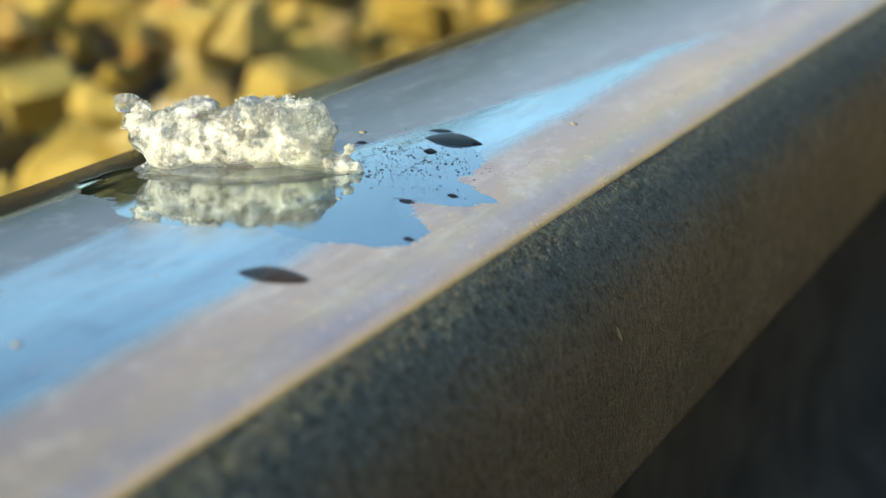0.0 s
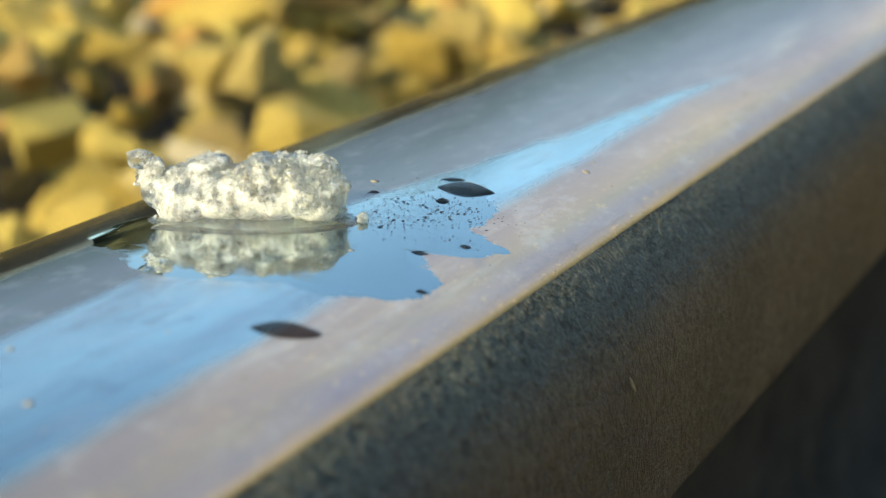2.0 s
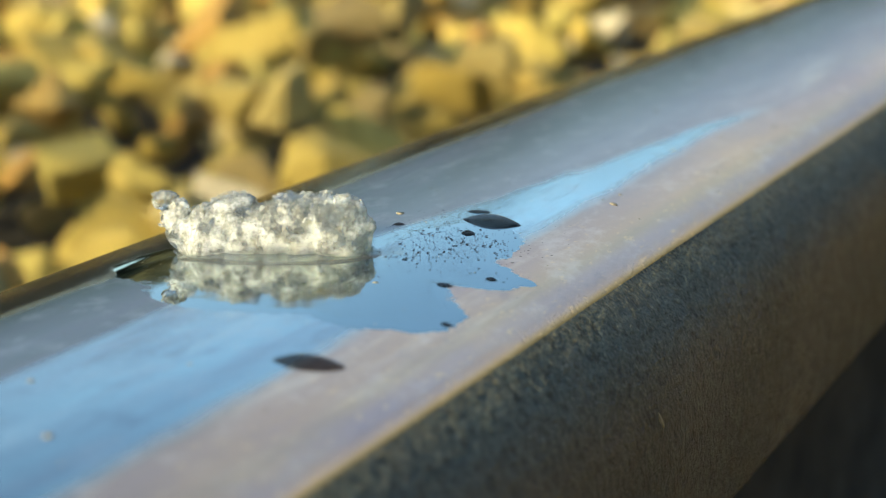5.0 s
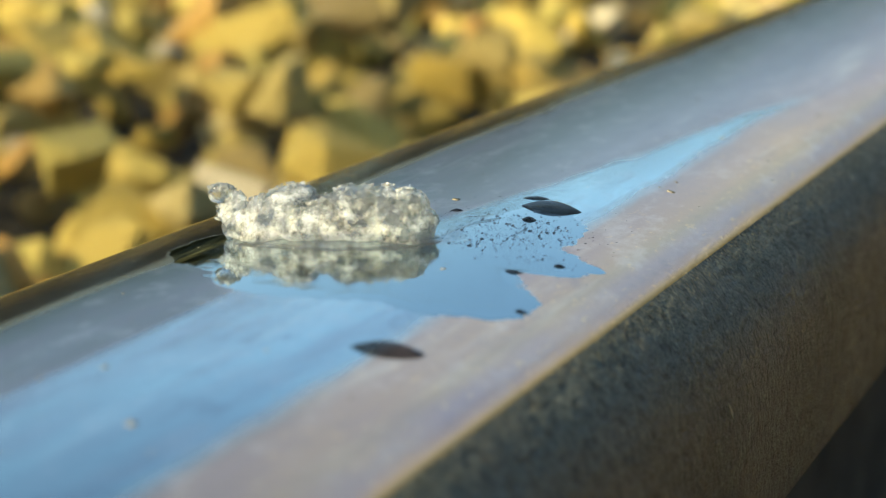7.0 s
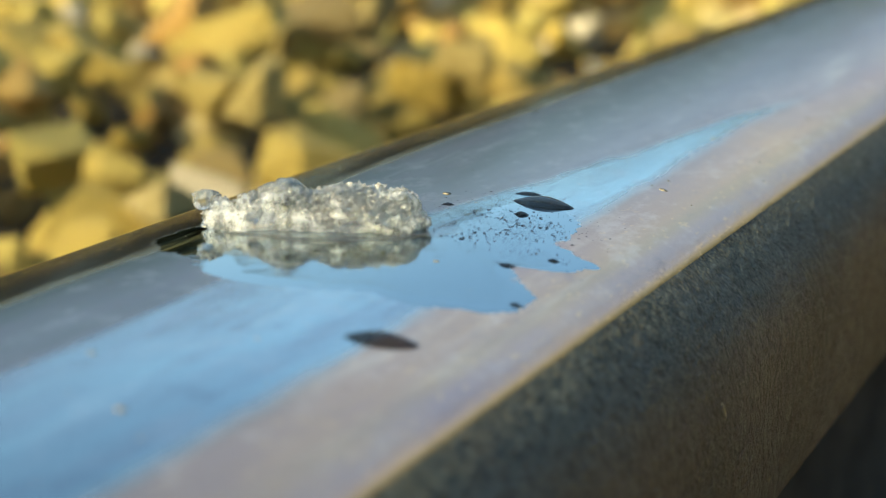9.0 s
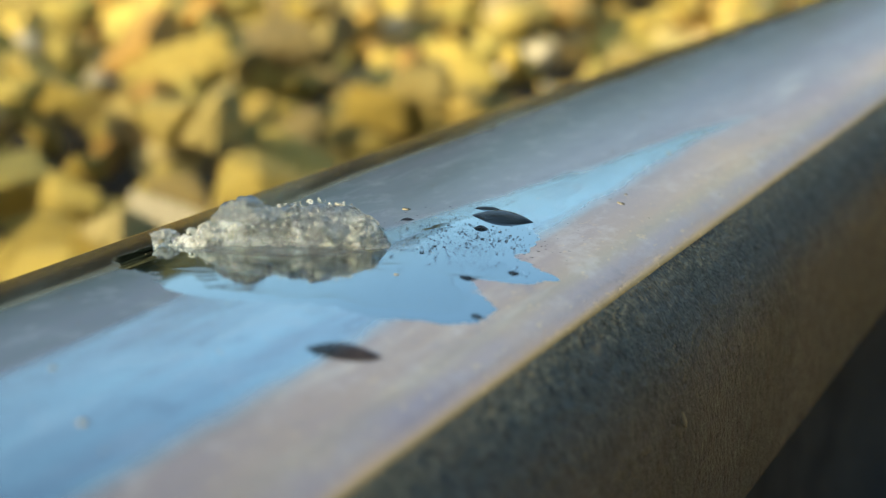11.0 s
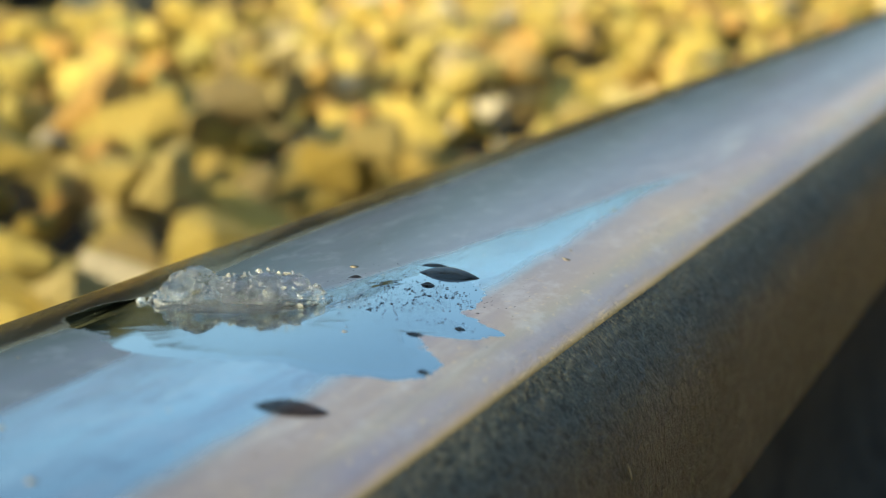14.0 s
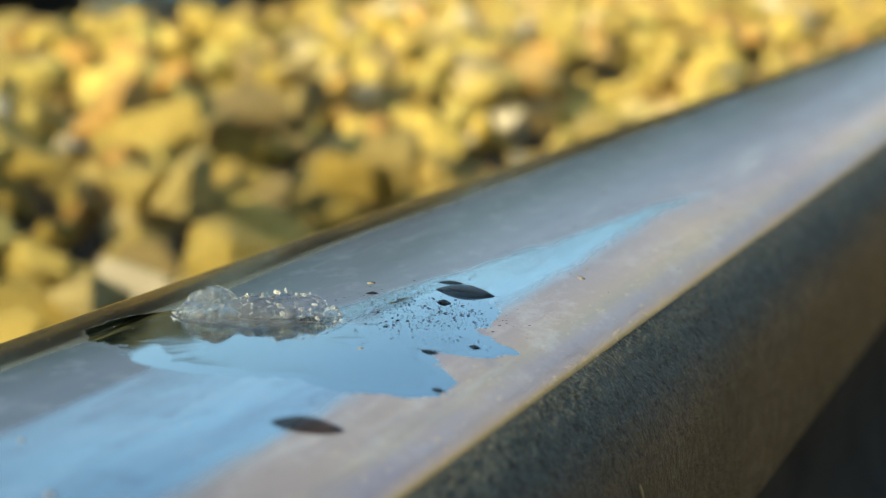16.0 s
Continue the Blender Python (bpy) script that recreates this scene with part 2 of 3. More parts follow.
def ice_material():
    """Frosty, milky ice with a crust of fine wet grains."""
    m = Mat("frosty melting ice")
    cloud, cell = m.noise(300, 6, 0.65), m.noise(900, 3, 0.6)
    height = m.math("MULTIPLY", m.node("ShaderNodeSeparateXYZ", Vector=m.coord()).outputs["Z"], 100.0)
    milk = m.math("ADD", cloud, m.math("MULTIPLY", m.math("SUBTRACT", 0.60, height), 0.20))
    trans = m.ramp(milk, [(0.44, 0.95), (0.62, 0.38)])
    # bluish left to cream right: warm sunlight in the ice, put into its colour
    warm = m.ramp(m.math("ADD", m.math("MULTIPLY", m.node("ShaderNodeSeparateXYZ", Vector=m.coord()).outputs["X"], 45.0), 0.5),
                  [(0.2, (0.93, 0.96, 0.98)), (0.9, (0.97, 0.95, 0.84))])
    nrm = m.bump(m.noise(2600, 3, 0.6), 0.35, 0.0005, m.bump(cell, 0.35, 0.0008))
    m.set(Base_Color=warm, Transmission_Weight=trans, IOR=1.31, Roughness=m.ramp(cell, [(0.4, 0.02), (0.7, 0.10)]), Normal=nrm,
          Subsurface_Weight=0.9, Subsurface_Scale=0.004, Coat_Weight=1.0, Coat_Roughness=0.05, Coat_IOR=1.33,
          Coat_Normal=m.bump(m.noise(1800, 2, 0.5), 0.8, 0.0008))
    m.bsdf.inputs["Subsurface Radius"].default_value = (1.0, 0.95, 0.82)
    return m.mat


def crystal_material():
    m = Mat("frost crystal")
    m.set(Base_Color=(0.97, 0.97, 0.94), Transmission_Weight=0.82, IOR=1.31, Roughness=0.04)
    return m.mat


def core_material():
    """Clear ice full of small bubbles and hollows."""
    m = Mat("clear bubbly ice")
    cell, grain = m.noise(700, 3, 0.6), m.noise(2000, 3, 0.6)
    trans = m.ramp(m.noise(330, 5, 0.65), [(0.46, 1.0), (0.70, 0.88)])
    m.set(Base_Color=(0.93, 0.95, 0.95), Transmission_Weight=trans, IOR=1.31, Roughness=m.ramp(cell, [(0.4, 0.01), (0.7, 0.12)]),
          Normal=m.bump(grain, 0.45, 0.0006, m.bump(cell, 0.7, 0.0014)), Coat_Weight=0.5, Coat_Roughness=0.02)
    return m.mat


def water_material():
    m = Mat("melt water")
    m.set(Base_Color=(1, 1, 1), Transmission_Weight=1.0, IOR=1.333, Roughness=0.0)
    return m.mat


def drop_material():
    m = Mat("water tinted for dark reflections")
    # dark brown base stands in for the dark surroundings a drop reflects
    m.set(Base_Color=(0.17, 0.14, 0.13), Transmission_Weight=1.0, IOR=1.333, Roughness=0.0)
    return m.mat


def fleck_material():
    m = Mat("pale dust")
    m.set(Base_Color=m.ramp(m.noise(900, 3), [(0.3, (0.22, 0.18, 0.11)), (0.7, (0.36, 0.31, 0.22))]), Roughness=0.9)
    return m.mat


def clear_material():
    m = Mat("clear wet ice")
    m.set(Base_Color=(0.95, 0.98, 1.0), Transmission_Weight=0.95, IOR=1.31, Roughness=0.02,
          Normal=m.bump(m.noise(420, 3), 0.3, 0.0006))
    return m.mat


def bead_material():
    m = Mat("tiny water bead")
    # grey base: a lighter form of the drops' painted dark reflection
    m.set(Base_Color=(0.42, 0.42, 0.43), Transmission_Weight=1.0, IOR=1.333, Roughness=0.0)
    return m.mat


DROP, FLECK, CLEAR, WEB, BEAD, CORE, CRYSTAL = (drop_material(), fleck_material(), clear_material(), web_material(), bead_material(),
                                      core_material(), crystal_material())
RAIL, SIDE, STONE, SOIL, ICE, WATER = (rail_material(), side_material(), stone_material(), soil_material(),
                                      ice_material(), water_material())


def part(name, bm, material, parent=None, label="", smooth=True):
    """Links a bmesh as one mesh object under a thing or a part."""
    me = bpy.data.meshes.new(name)
    bm.to_mesh(me)
    bm.free()
    me.materials.append(material)
    if smooth:
        me.shade_smooth()
    ob = new(name, me)
    ob.parent = parent
    return tagged(ob, label)


def thing(name, m, label, category, group="", kind=""):
    ob = new(name)
    ob.empty_display_size = 0.01
    ob.matrix_world = m
    return tagged(ob, label, category, group, kind)


# ---- rail ----
def crown(x):
    """Height of the rail head at x: radii of 300, 80 and 13 mm, one after the other."""
    a = abs(x)
    if a < 0.0102:
        return -a * a / 0.6
    z = -0.000173
    b = min(a, 0.026) - 0.0102
    z -= 0.034 * b + b * b / 0.16
    if a > 0.026:
        lean = 0.229
        up = math.asin(min(0.999, math.sin(lean) + (a - 0.026) / 0.013))
        z -= 0.013 * (math.cos(lean) - math.cos(up))
    return z


def spline(points, n):
    """Catmull-Rom through 2D points, n steps a span."""
    out = []
    p = [points[0], *points, points[-1]]
    for i in range(1, len(p) - 2):
        for k in range(n):
            t = k / n
            out.append(tuple(0.5 * (2 * p[i][j] + (p[i + 1][j] - p[i - 1][j]) * t
                     + (2 * p[i - 1][j] - 5 * p[i][j] + 4 * p[i + 1][j] - p[i + 2][j]) * t * t
                     + (3 * p[i][j] - p[i - 1][j] - 3 * p[i + 1][j] + p[i + 2][j]) * t ** 3) for j in (0, 1)))
    return out + [points[-1]]


def sweep(profile, ys, wobble=0.0, grain=0.0):
    """A profile in x, z swept along y; grain: the depth of a granular crust, coarsest at the upper edge."""
    bm = bmesh.new()
    rows = []
    for y in ys:
        row = []
        for x, z in profile:
            d = wobble * noise.noise(Vector((x * 160, y * 60, z * 160)))
            if grain:
                p = Vector((x, y, z))
                edge = min(1.0, max(0.0, (x - 0.0321) / 0.0008)) if x > 0 else 1.0
                k = edge * (0.04 + 0.96 * min(1.0, max(0.0, (z + 0.017) / 0.006)))
                d += grain * k * (noise.noise(p * 950) + 0.7 * noise.noise(p * 2100))
            row.append(bm.verts.new((x + d * 0.8, y, z + d * 0.6)))
        rows.append(row)
    for a, b in zip(rows, rows[1:]):
        for i in range(len(profile) - 1):
            bm.faces.new((a[i], a[i + 1], b[i + 1], b[i]))
    return bm


def near_steps(y0, y1):
    """Steps along the rail, fine near the ice and coarse far off."""
    ys = [y0, -3, -1, -0.5] + [-0.3 + 0.004 * i for i in range(200)] + [0.55, 0.7, 1, 1.5, 2.5, 5, 10, y1]
    return ys


def build_rail(name, m, label, coarse=False):
    rail = thing(name, m, label, "rail", "rails of the track")
    xs = [-0.0321 + 0.0642 * i / 48 for i in range(49)]
    top = [(x, crown(x)) for x in xs]
    ze = top[-1][1]
    right = spline([(0.0321, ze), (0.0350, ze - 0.0028), (0.0377, -0.0119), (0.0393, -0.0156), (0.0402, -0.0200),
                    (0.0407, -0.0300), (0.0405, -0.0378)], 6)
    crust = spline(right[::6], 6 if coarse else 15)
    left = [(-x, z) for x, z in right]
    ys = near_steps(-30, 60)
    grain_ys = ys if coarse else [-30, -3, -1, -0.3] + [-0.11 + 0.00055 * i for i in range(420)] + [0.135, 0.16, 0.2, 0.3, 0.5, 1, 2, 5, 60]
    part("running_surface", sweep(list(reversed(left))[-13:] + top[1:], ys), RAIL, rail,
         "polished steel top, streaked grey, reflected-sky blue in its tint")
    low_r = [(0.0400, -0.0388), (0.0392, -0.0394)]
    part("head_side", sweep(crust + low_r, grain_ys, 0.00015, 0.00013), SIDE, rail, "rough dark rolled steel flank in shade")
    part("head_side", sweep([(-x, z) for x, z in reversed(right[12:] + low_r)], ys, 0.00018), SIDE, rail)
    web = [(0.0392, -0.0394), (0.0150, -0.0480), (0.0095, -0.056), (0.0085, -0.085), (0.0090, -0.120), (0.0140, -0.142), (0.0300, -0.152),
           (0.0740, -0.161), (0.0750, -0.172), (-0.0750, -0.172), (-0.0740, -0.161), (-0.0300, -0.152),
           (-0.0140, -0.142), (-0.0090, -0.120), (-0.0085, -0.085), (-0.0095, -0.056), (-0.0150, -0.0480), (-0.0392, -0.0394)]
    part("web_and_foot", sweep(web, ys), WEB, rail, "dark web and foot under the head")
    return rail


def ground():
    bm = bmesh.new()
    bmesh.ops.create_grid(bm, x_segments=60, y_segments=60, size=400)
    ob = part("ground", bm, SOIL)
    ob.location.z = -0.1725
    return tagged(ob, "soil under the track ballast, blackened for the shade in its gaps", "ground", kind="structure")


# ---- ballast ----
def stone_mesh(seed, material):
    """An angular crushed stone of unit radius."""
    r = random.Random(seed)
    bm = bmesh.new()
    for _ in range(12):
        v = Vector((r.gauss(0, 1), r.gauss(0, 1), r.gauss(0, 1))).normalized()
        bm.verts.new((v.x * 1.25, v.y * r.uniform(0.8, 1.05), v.z * 0.8))
    hull = bmesh.ops.convex_hull(bm, input=bm.verts)
    loose = [v for v in bm.verts if not v.link_faces]
    bmesh.ops.delete(bm, geom=loose, context="VERTS")
    bmesh.ops.bevel(bm, geom=list(bm.edges), offset=0.02, segments=1, affect="EDGES", clamp_overlap=True)
    me = bpy.data.meshes.new("stone")
    bm.to_mesh(me)
    bm.free()
    me.materials.append(material)
    return me


def bed_height(x):
    """The ballast lies deep beside this rail, rises away from it and drops before the neighbouring one."""
    rise = min(1.0, max(0.0, (abs(x) - 0.09) / 0.40)) ** 0.6
    far = min(1.0, max(0.0, (abs(x + 1.507) - 0.10) / 0.12))
    return -0.182 + 0.095 * rise - 0.05 * (1 - far)


def ballast():
    r = random.Random(14)
    meshes = [stone_mesh(s, STONE) for s in range(14)]
    spots = []
    step = 0.036
    for layer in (0, 1):
        for i in range(int(1.30 / step)):
            for j in range(int(4.6 / step)):
                x = -0.085 - i * step + r.uniform(-0.015, 0.015)
                y = -0.35 + j * step + r.uniform(-0.015, 0.015)
                hollow = noise.noise(Vector((x * 15, y * 15, 7.0))) + (0.55 if x > -0.20 else 0.0)
                if r.random() < 0.30 or hollow > (-0.03 if layer else 0.22) or (abs(x + 1.35) < 0.15 and abs(y - 1.80) < 0.28):
                    continue
                z = bed_height(x) - 0.028 + layer * 0.034 + r.uniform(-0.010, 0.010)
                spots.append((x, y, z, r.uniform(0.014, 0.025) * (1.2 if layer else 1.0)))
    # coarser stones on along the track and on its other side
    for x0, x1, y0, y1 in ((-1.38, -0.10, -2.4, -0.36), (-1.38, -0.10, 4.26, 7.0), (0.11, 1.0, -2.4, 7.0), (-2.3, -1.64, -2.4, 7.0)):
        for i in range(int((x1 - x0) / 0.046)):
            for j in range(int((y1 - y0) / 0.046)):
                x, y = x0 + i * 0.046 + r.uniform(-0.02, 0.02), y0 + j * 0.046 + r.uniform(-0.02, 0.02)
                spots.append((x, y, bed_height(x) + r.uniform(-0.010, 0.010), r.uniform(0.020, 0.030)))
    bed = thing("ballast_bed", pose(0, 0, 0), "sunlit ochre crushed stone ballast beside the rail", "ballast", kind="structure")
    # the stones just behind the ice can be told apart; the rest is loose ballast
    order = sorted(spots, key=lambda s: (s[0] + 0.28) ** 2 + (s[1] - 0.30) ** 2)
    verts, faces = [], []
    for k, (x, y, z, size) in enumerate(order):
        me = meshes[k % len(meshes)]
        turn = Euler((r.uniform(-0.8, 0.8), r.uniform(-0.8, 0.8), r.uniform(0, 6.28)))
        size *= r.choice((0.75, 0.9, 1.0, 1.1, 1.25))
        m = Matrix.LocRotScale((x, y, z), turn, (size, size, size * r.uniform(0.75, 1.1)))
        if k < 300:
            ob = new("stone", me)
            ob.parent = bed
            ob.matrix_basis = m
        else:
            n = len(verts)
            verts += [m @ v.co for v in me.vertices]
            faces += [[n + i for i in p.vertices] for p in me.polygons]
    me = bpy.data.meshes.new("loose_ballast")
    me.from_pydata(verts, [], faces)
    me.materials.append(STONE)
    ob = new("loose_ballast", me)
    tagged(ob, "loose ochre crushed stones filling the track bed", "ballast", kind="stuff")


# ---- ice ----
def ball():
    bm = bmesh.new()
    bmesh.ops.create_icosphere(bm, subdivisions=3, radius=1.0)
    verts, faces = [v.co.copy() for v in bm.verts], [[v.index for v in f.verts] for f in bm.faces]
    bm.free()
    return verts, faces


BALL = ball()


def lump(name, balls, parent, label, rough=0.00045, voxel=0.00018, material=None):
    """Ice grown together from rounded grains (u, v, z, radius in mm)."""
    verts, faces = [], []
    for u, v, z, s in balls:
        n = len(verts)
        verts += [(p.x * s / 1000 + u / 1000, p.y * s / 1000 + v / 1000, p.z * s / 1000 + z / 1000) for p in BALL[0]]
        faces += [[n + i for i in f] for f in BALL[1]]
    me = bpy.data.meshes.new(name)
    me.from_pydata(verts, [], faces)
    me.materials.append(material or ICE)
    ob = tagged(new(name, me), label)
    ob.parent = parent
    mod = ob.modifiers.new("merge", "REMESH")
    mod.mode, mod.voxel_size, mod.use_smooth_shade = "VOXEL", voxel, True
    for scale, strength in ((0.0046, rough * 2.8), (0.0017, rough * 1.5), (0.0007, rough * 0.6)):
        tex = bpy.data.textures.new(name, "CLOUDS")
        tex.noise_scale, tex.noise_depth = scale, 2
        d = ob.modifiers.new("rough", "DISPLACE")
        d.texture, d.strength, d.mid_level, d.texture_coords = tex, strength, 0.5, "LOCAL"
    return ob


def grains(path, seed, size, count):
    """Balls along a line of (u, v, z, radius), with a crust of smaller ones on them."""
    r = random.Random(seed)
    out = list(path)
    for _ in range(count):
        u, v, z, s = r.choice(path)
        d = Vector((r.gauss(0, 1), r.gauss(0, 1), r.gauss(0.3, 1))).normalized() * s * r.uniform(0.86, 1.0)
        out.append((u + d.x, v + d.y, z + d.z, size * r.choice((0.25, 0.3, 0.35, 0.45, 0.6, 0.8))))
    return out


def frost(balls, parent, seed, count):
    """Small sharp crystals frozen onto a lump of the given grains."""
    r = random.Random(seed)
    bm = bmesh.new()
    made = 0
    while made < count:
        u, v, z, s = r.choice(balls)
        d = Vector((r.gauss(0, 1), r.gauss(-0.4, 1), r.gauss(0.5, 1))).normalized()
        p = Vector((u, v, z)) + d * (s + r.uniform(-0.05, 0.22))
        if d.z < -0.3 or any((p - Vector(b[:3])).length < b[3] * 0.97 for b in balls if b[:3] != (u, v, z)):
            continue
        made += 1
        k = 0.00012 * math.exp(r.gauss(0, 0.5))
        turn = Euler((r.uniform(0, 6.28), r.uniform(0, 6.28), r.uniform(0, 6.28))).to_matrix().to_4x4()
        bmesh.ops.create_icosphere(bm, subdivisions=1, radius=1.0, matrix=Matrix.Translation(p / 1000) @ turn
                                   @ Matrix.Diagonal((k * r.uniform(0.7, 1.3), k * r.uniform(0.6, 1.0), k * r.uniform(1.0, 2.0), 1)))
    part("frost_crust", bm, CRYSTAL, parent, "crust of tiny sharp frost crystals", False)


def skirt(cu, cv, along, across, high):
    """A smooth skirt of wet ice that flares out from the lump onto the rail, in the lump's own space (mm)."""
    bm = bmesh.new()
    n, rings = 96, 22
    loops = []
    for k in range(rings):
        f = 1 - k / rings
        loop = []
        for i in range(n):
            a = 2 * math.pi * i / n
            c, s = math.cos(a), math.sin(a)
            w = 1 + 0.10 * noise.noise(Vector((c * 2.2, s * 2.2, 1.0))) + 0.05 * noise.noise(Vector((c * 7, s * 7, 4.0)))
            u, v = cu + c * along * f * w, cv + s * across * f * w
            h = high * (1 - f) ** 1.45 * (1 + 0.18 * noise.noise(Vector((u * 0.45, v * 0.45, 2.0)))) + (0.28 if f < 1 else 0.0) * min(1.0, (1 - f) * 12)
            x = (ICE_AT @ Vector((u / 1000, v / 1000, 0))).x
            loop.append(bm.verts.new((u / 1000, v / 1000, crown(x) / 0.9 * (0.30 + 0.70 * f ** 7) + h / 1000)))
        loops.append(loop)
    for a, b in zip(loops, loops[1:]):
        for i in range(n):
            bm.faces.new((a[i], a[(i + 1) % n], b[(i + 1) % n], b[i]))
    bm.faces.new(loops[-1])
    return bm


def build_ice():
    ice = thing("ice_lump", ICE_AT, "melting clear and milky ice lump on the wet rail", "ice")
    horn = [(-10.5, 0, 2.5, 2.6), (-12.5, 0, 4.2, 2.2), (-14.0, 0, 6.2, 1.5), (-15.3, 0, 8.6, 1.2), (-14.2, 0, 9.0, 0.9), (-12.6, 0, 7.4, 1.5)]
    spike = lump("ice_spike", grains(horn, 3, 0.5, 110), ice, "leaning ice spike with frosty tip")
    heap = [(-8.5, 0, 3.0, 4.0), (-6.5, 0.5, 5.0, 4.0), (-5.5, 0, 6.6, 3.2), (-3.0, 0, 4.0, 4.2),
            (-4.5, 0, 7.6, 2.2), (-9.5, 0, 6.0, 2.2), (-1.2, 0, 5.0, 3.2), (-11.5, 0, 4.4, 2.6)]
    mid = lump("ice_block", grains(heap, 4, 0.55, 170), ice, "milky rounded ice block")
    crest = [(0.0, 0, 4.0, 4.2), (3.5, 0.5, 4.0, 4.6), (2.0, 0, 6.6, 3.2), (6.5, 0.5, 6.4, 3.4),
             (8.6, 0, 4.0, 4.2), (9.6, 0, 7.0, 2.5), (11.8, 0, 5.4, 1.4), (4.5, 0, 7.2, 2.6)]
    right = lump("ice_block", grains(crest, 5, 0.55, 220), ice, "milky ice block, coloured yellowish for warm sunlight, with a frosty crust")
    for balls, block, seed, count in ((horn, spike, 31, 220), (heap, mid, 32, 480), (crest, right, 33, 640)):
        frost(balls, block, seed, count)
    nub = lump("ice_crumb", grains([(12.5, -1, 1.2, 1.7), (14.0, -1, 1.0, 1.5), (14.8, -0.6, 2.8, 0.85), (15.8, -1, 0.4, 1.0)],
                                   6, 0.3, 40), ice, "small clear ice crumb")
    inner = [(-11.0, 0, 0.2, 2.3), (-8.5, 0, 1.2, 2.8), (-6.2, 0.3, 3.0, 3.1), (-4.6, 0, 4.2, 2.7), (-2.2, 0, 2.4, 3.3),
             (1.0, 0.3, 2.8, 3.4), (4.2, 0, 3.2, 3.4), (7.0, 0.3, 2.9, 3.3), (9.6, 0, 1.6, 2.9)]
    core = lump("ice_core", grains(inner, 9, 0.6, 200), ice, "clear bubbly ice core", 0.0005, 0.00018, CORE)
    frost(inner, core, 34, 420)
    foot = part("ice_foot", skirt(0.3, -1.0, 14.9, 7.0, 3.4), CLEAR, ice, "low smooth foot of clear melting ice")
    return ice, spike, mid, right, nub, core, foot


# ---- water ----
def pool_rim(cx, cy, n=200):
    """The outline of the wet patches together, seen from a point among them (mm), a little uneven."""
    rim = []
    for i in range(n):
        a = 2 * math.pi * i / n
        c, s = math.cos(a), math.sin(a)
        far = 0
        for k in range(1, 400):
            x, y = cx + c * k * 0.1, cy + s * k * 0.1
            for wx, wy, ru, rv, turn in WET:
                tc, ts = math.cos(radians(turn)), math.sin(radians(turn))
                u, v = (x - wx) * tc + (y - wy) * ts, (y - wy) * tc - (x - wx) * ts
                if (u / ru) ** 2 + (v / rv) ** 2 < 1:
                    far = k * 0.1
        far *= 0.93 + 0.08 * noise.noise(Vector((c * 6, s * 6, 3.0))) + 0.045 * noise.noise(Vector((c * 20, s * 20, 5.0)))
        rim.append(((cx + c * far) / 1000, (cy + s * far) / 1000))
    return rim


def film(name, rim, height, label, material, rings=10, edge=2.0, dome=0.5):
    """A thin pool or bead of water with the given rim, lying on the rail head."""
    cx, cy = sum(p[0] for p in rim) / len(rim), sum(p[1] for p in rim) / len(rim)
    bm = bmesh.new()
    loops = []
    for k in range(rings):
        f = 1 - k / rings
        f = f ** 0.5
        h = height * (1 - f ** edge) ** dome
        loops.append([bm.verts.new((cx + (x - cx) * f, cy + (y - cy) * f, crown(cx + (x - cx) * f) + h - 0.00003)) for x, y in rim])
    mid = bm.verts.new((cx, cy, crown(cx) + height))
    n = len(rim)
    for a, b in zip(loops, loops[1:]):
        for i in range(n):
            bm.faces.new((a[i], a[(i + 1) % n], b[(i + 1) % n], b[i]))
    for i in range(n):
        bm.faces.new((loops[-1][i], loops[-1][(i + 1) % n], mid))
    return tagged(part(name, bm, material), label, "water", "water drops on the rail" if name == "water_drop" else "")


def bead(name, cx, cy, along, across, height, label, turn=33.3, point=0.0):
    """A water drop, longer one way, its ends drawn to a point."""
    c, s = math.cos(radians(turn)), math.sin(radians(turn))
    rim = []
    for i in range(48):
        a = 2 * math.pi * i / 48
        u = math.cos(a) * along
        v = math.sin(a) * abs(math.sin(a)) ** point * across
        rim.append((cx + u * c - v * s, cy + u * s + v * c))
    return film(name, rim, height, label, DROP, 10, 2.0, 1.0)


def build_water():
    film("melt_pool", pool_rim(8, -24), 0.00005, "thin pool of melt water spreading round the ice", WATER, 16, 8.0, 1.0).visible_shadow = False
    bead("water_drop", 0.02105, -0.0476, 0.0035, 0.0017, 0.0008, "dark domed water drop on the rail top", 28.4, 0.5)
    bead("water_drop", 0.01385, 0.0017, 0.0038, 0.0023, 0.0009, "dark domed water drop beyond the pool", 13, 0.5)
    bead("water_drop", 0.0138, -0.0042, 0.0009, 0.0008, 0.0004, "tiny water drop beside a larger one", 20)
    bead("water_drop", 0.0104, 0.0047, 0.0017, 0.0007, 0.0003, "tiny water drop behind a larger one", 20)
    for x, y, size in ((0.0205, -0.0214, 0.0010), (0.0233, -0.0160, 0.0007), (0.0258, -0.0302, 0.0007),
                       (0.0045, -0.0050, 0.0008)):
        bead("water_drop", x, y, size, size * 0.55, 0.00028, "tiny dark water drop on the wet rail", 25)


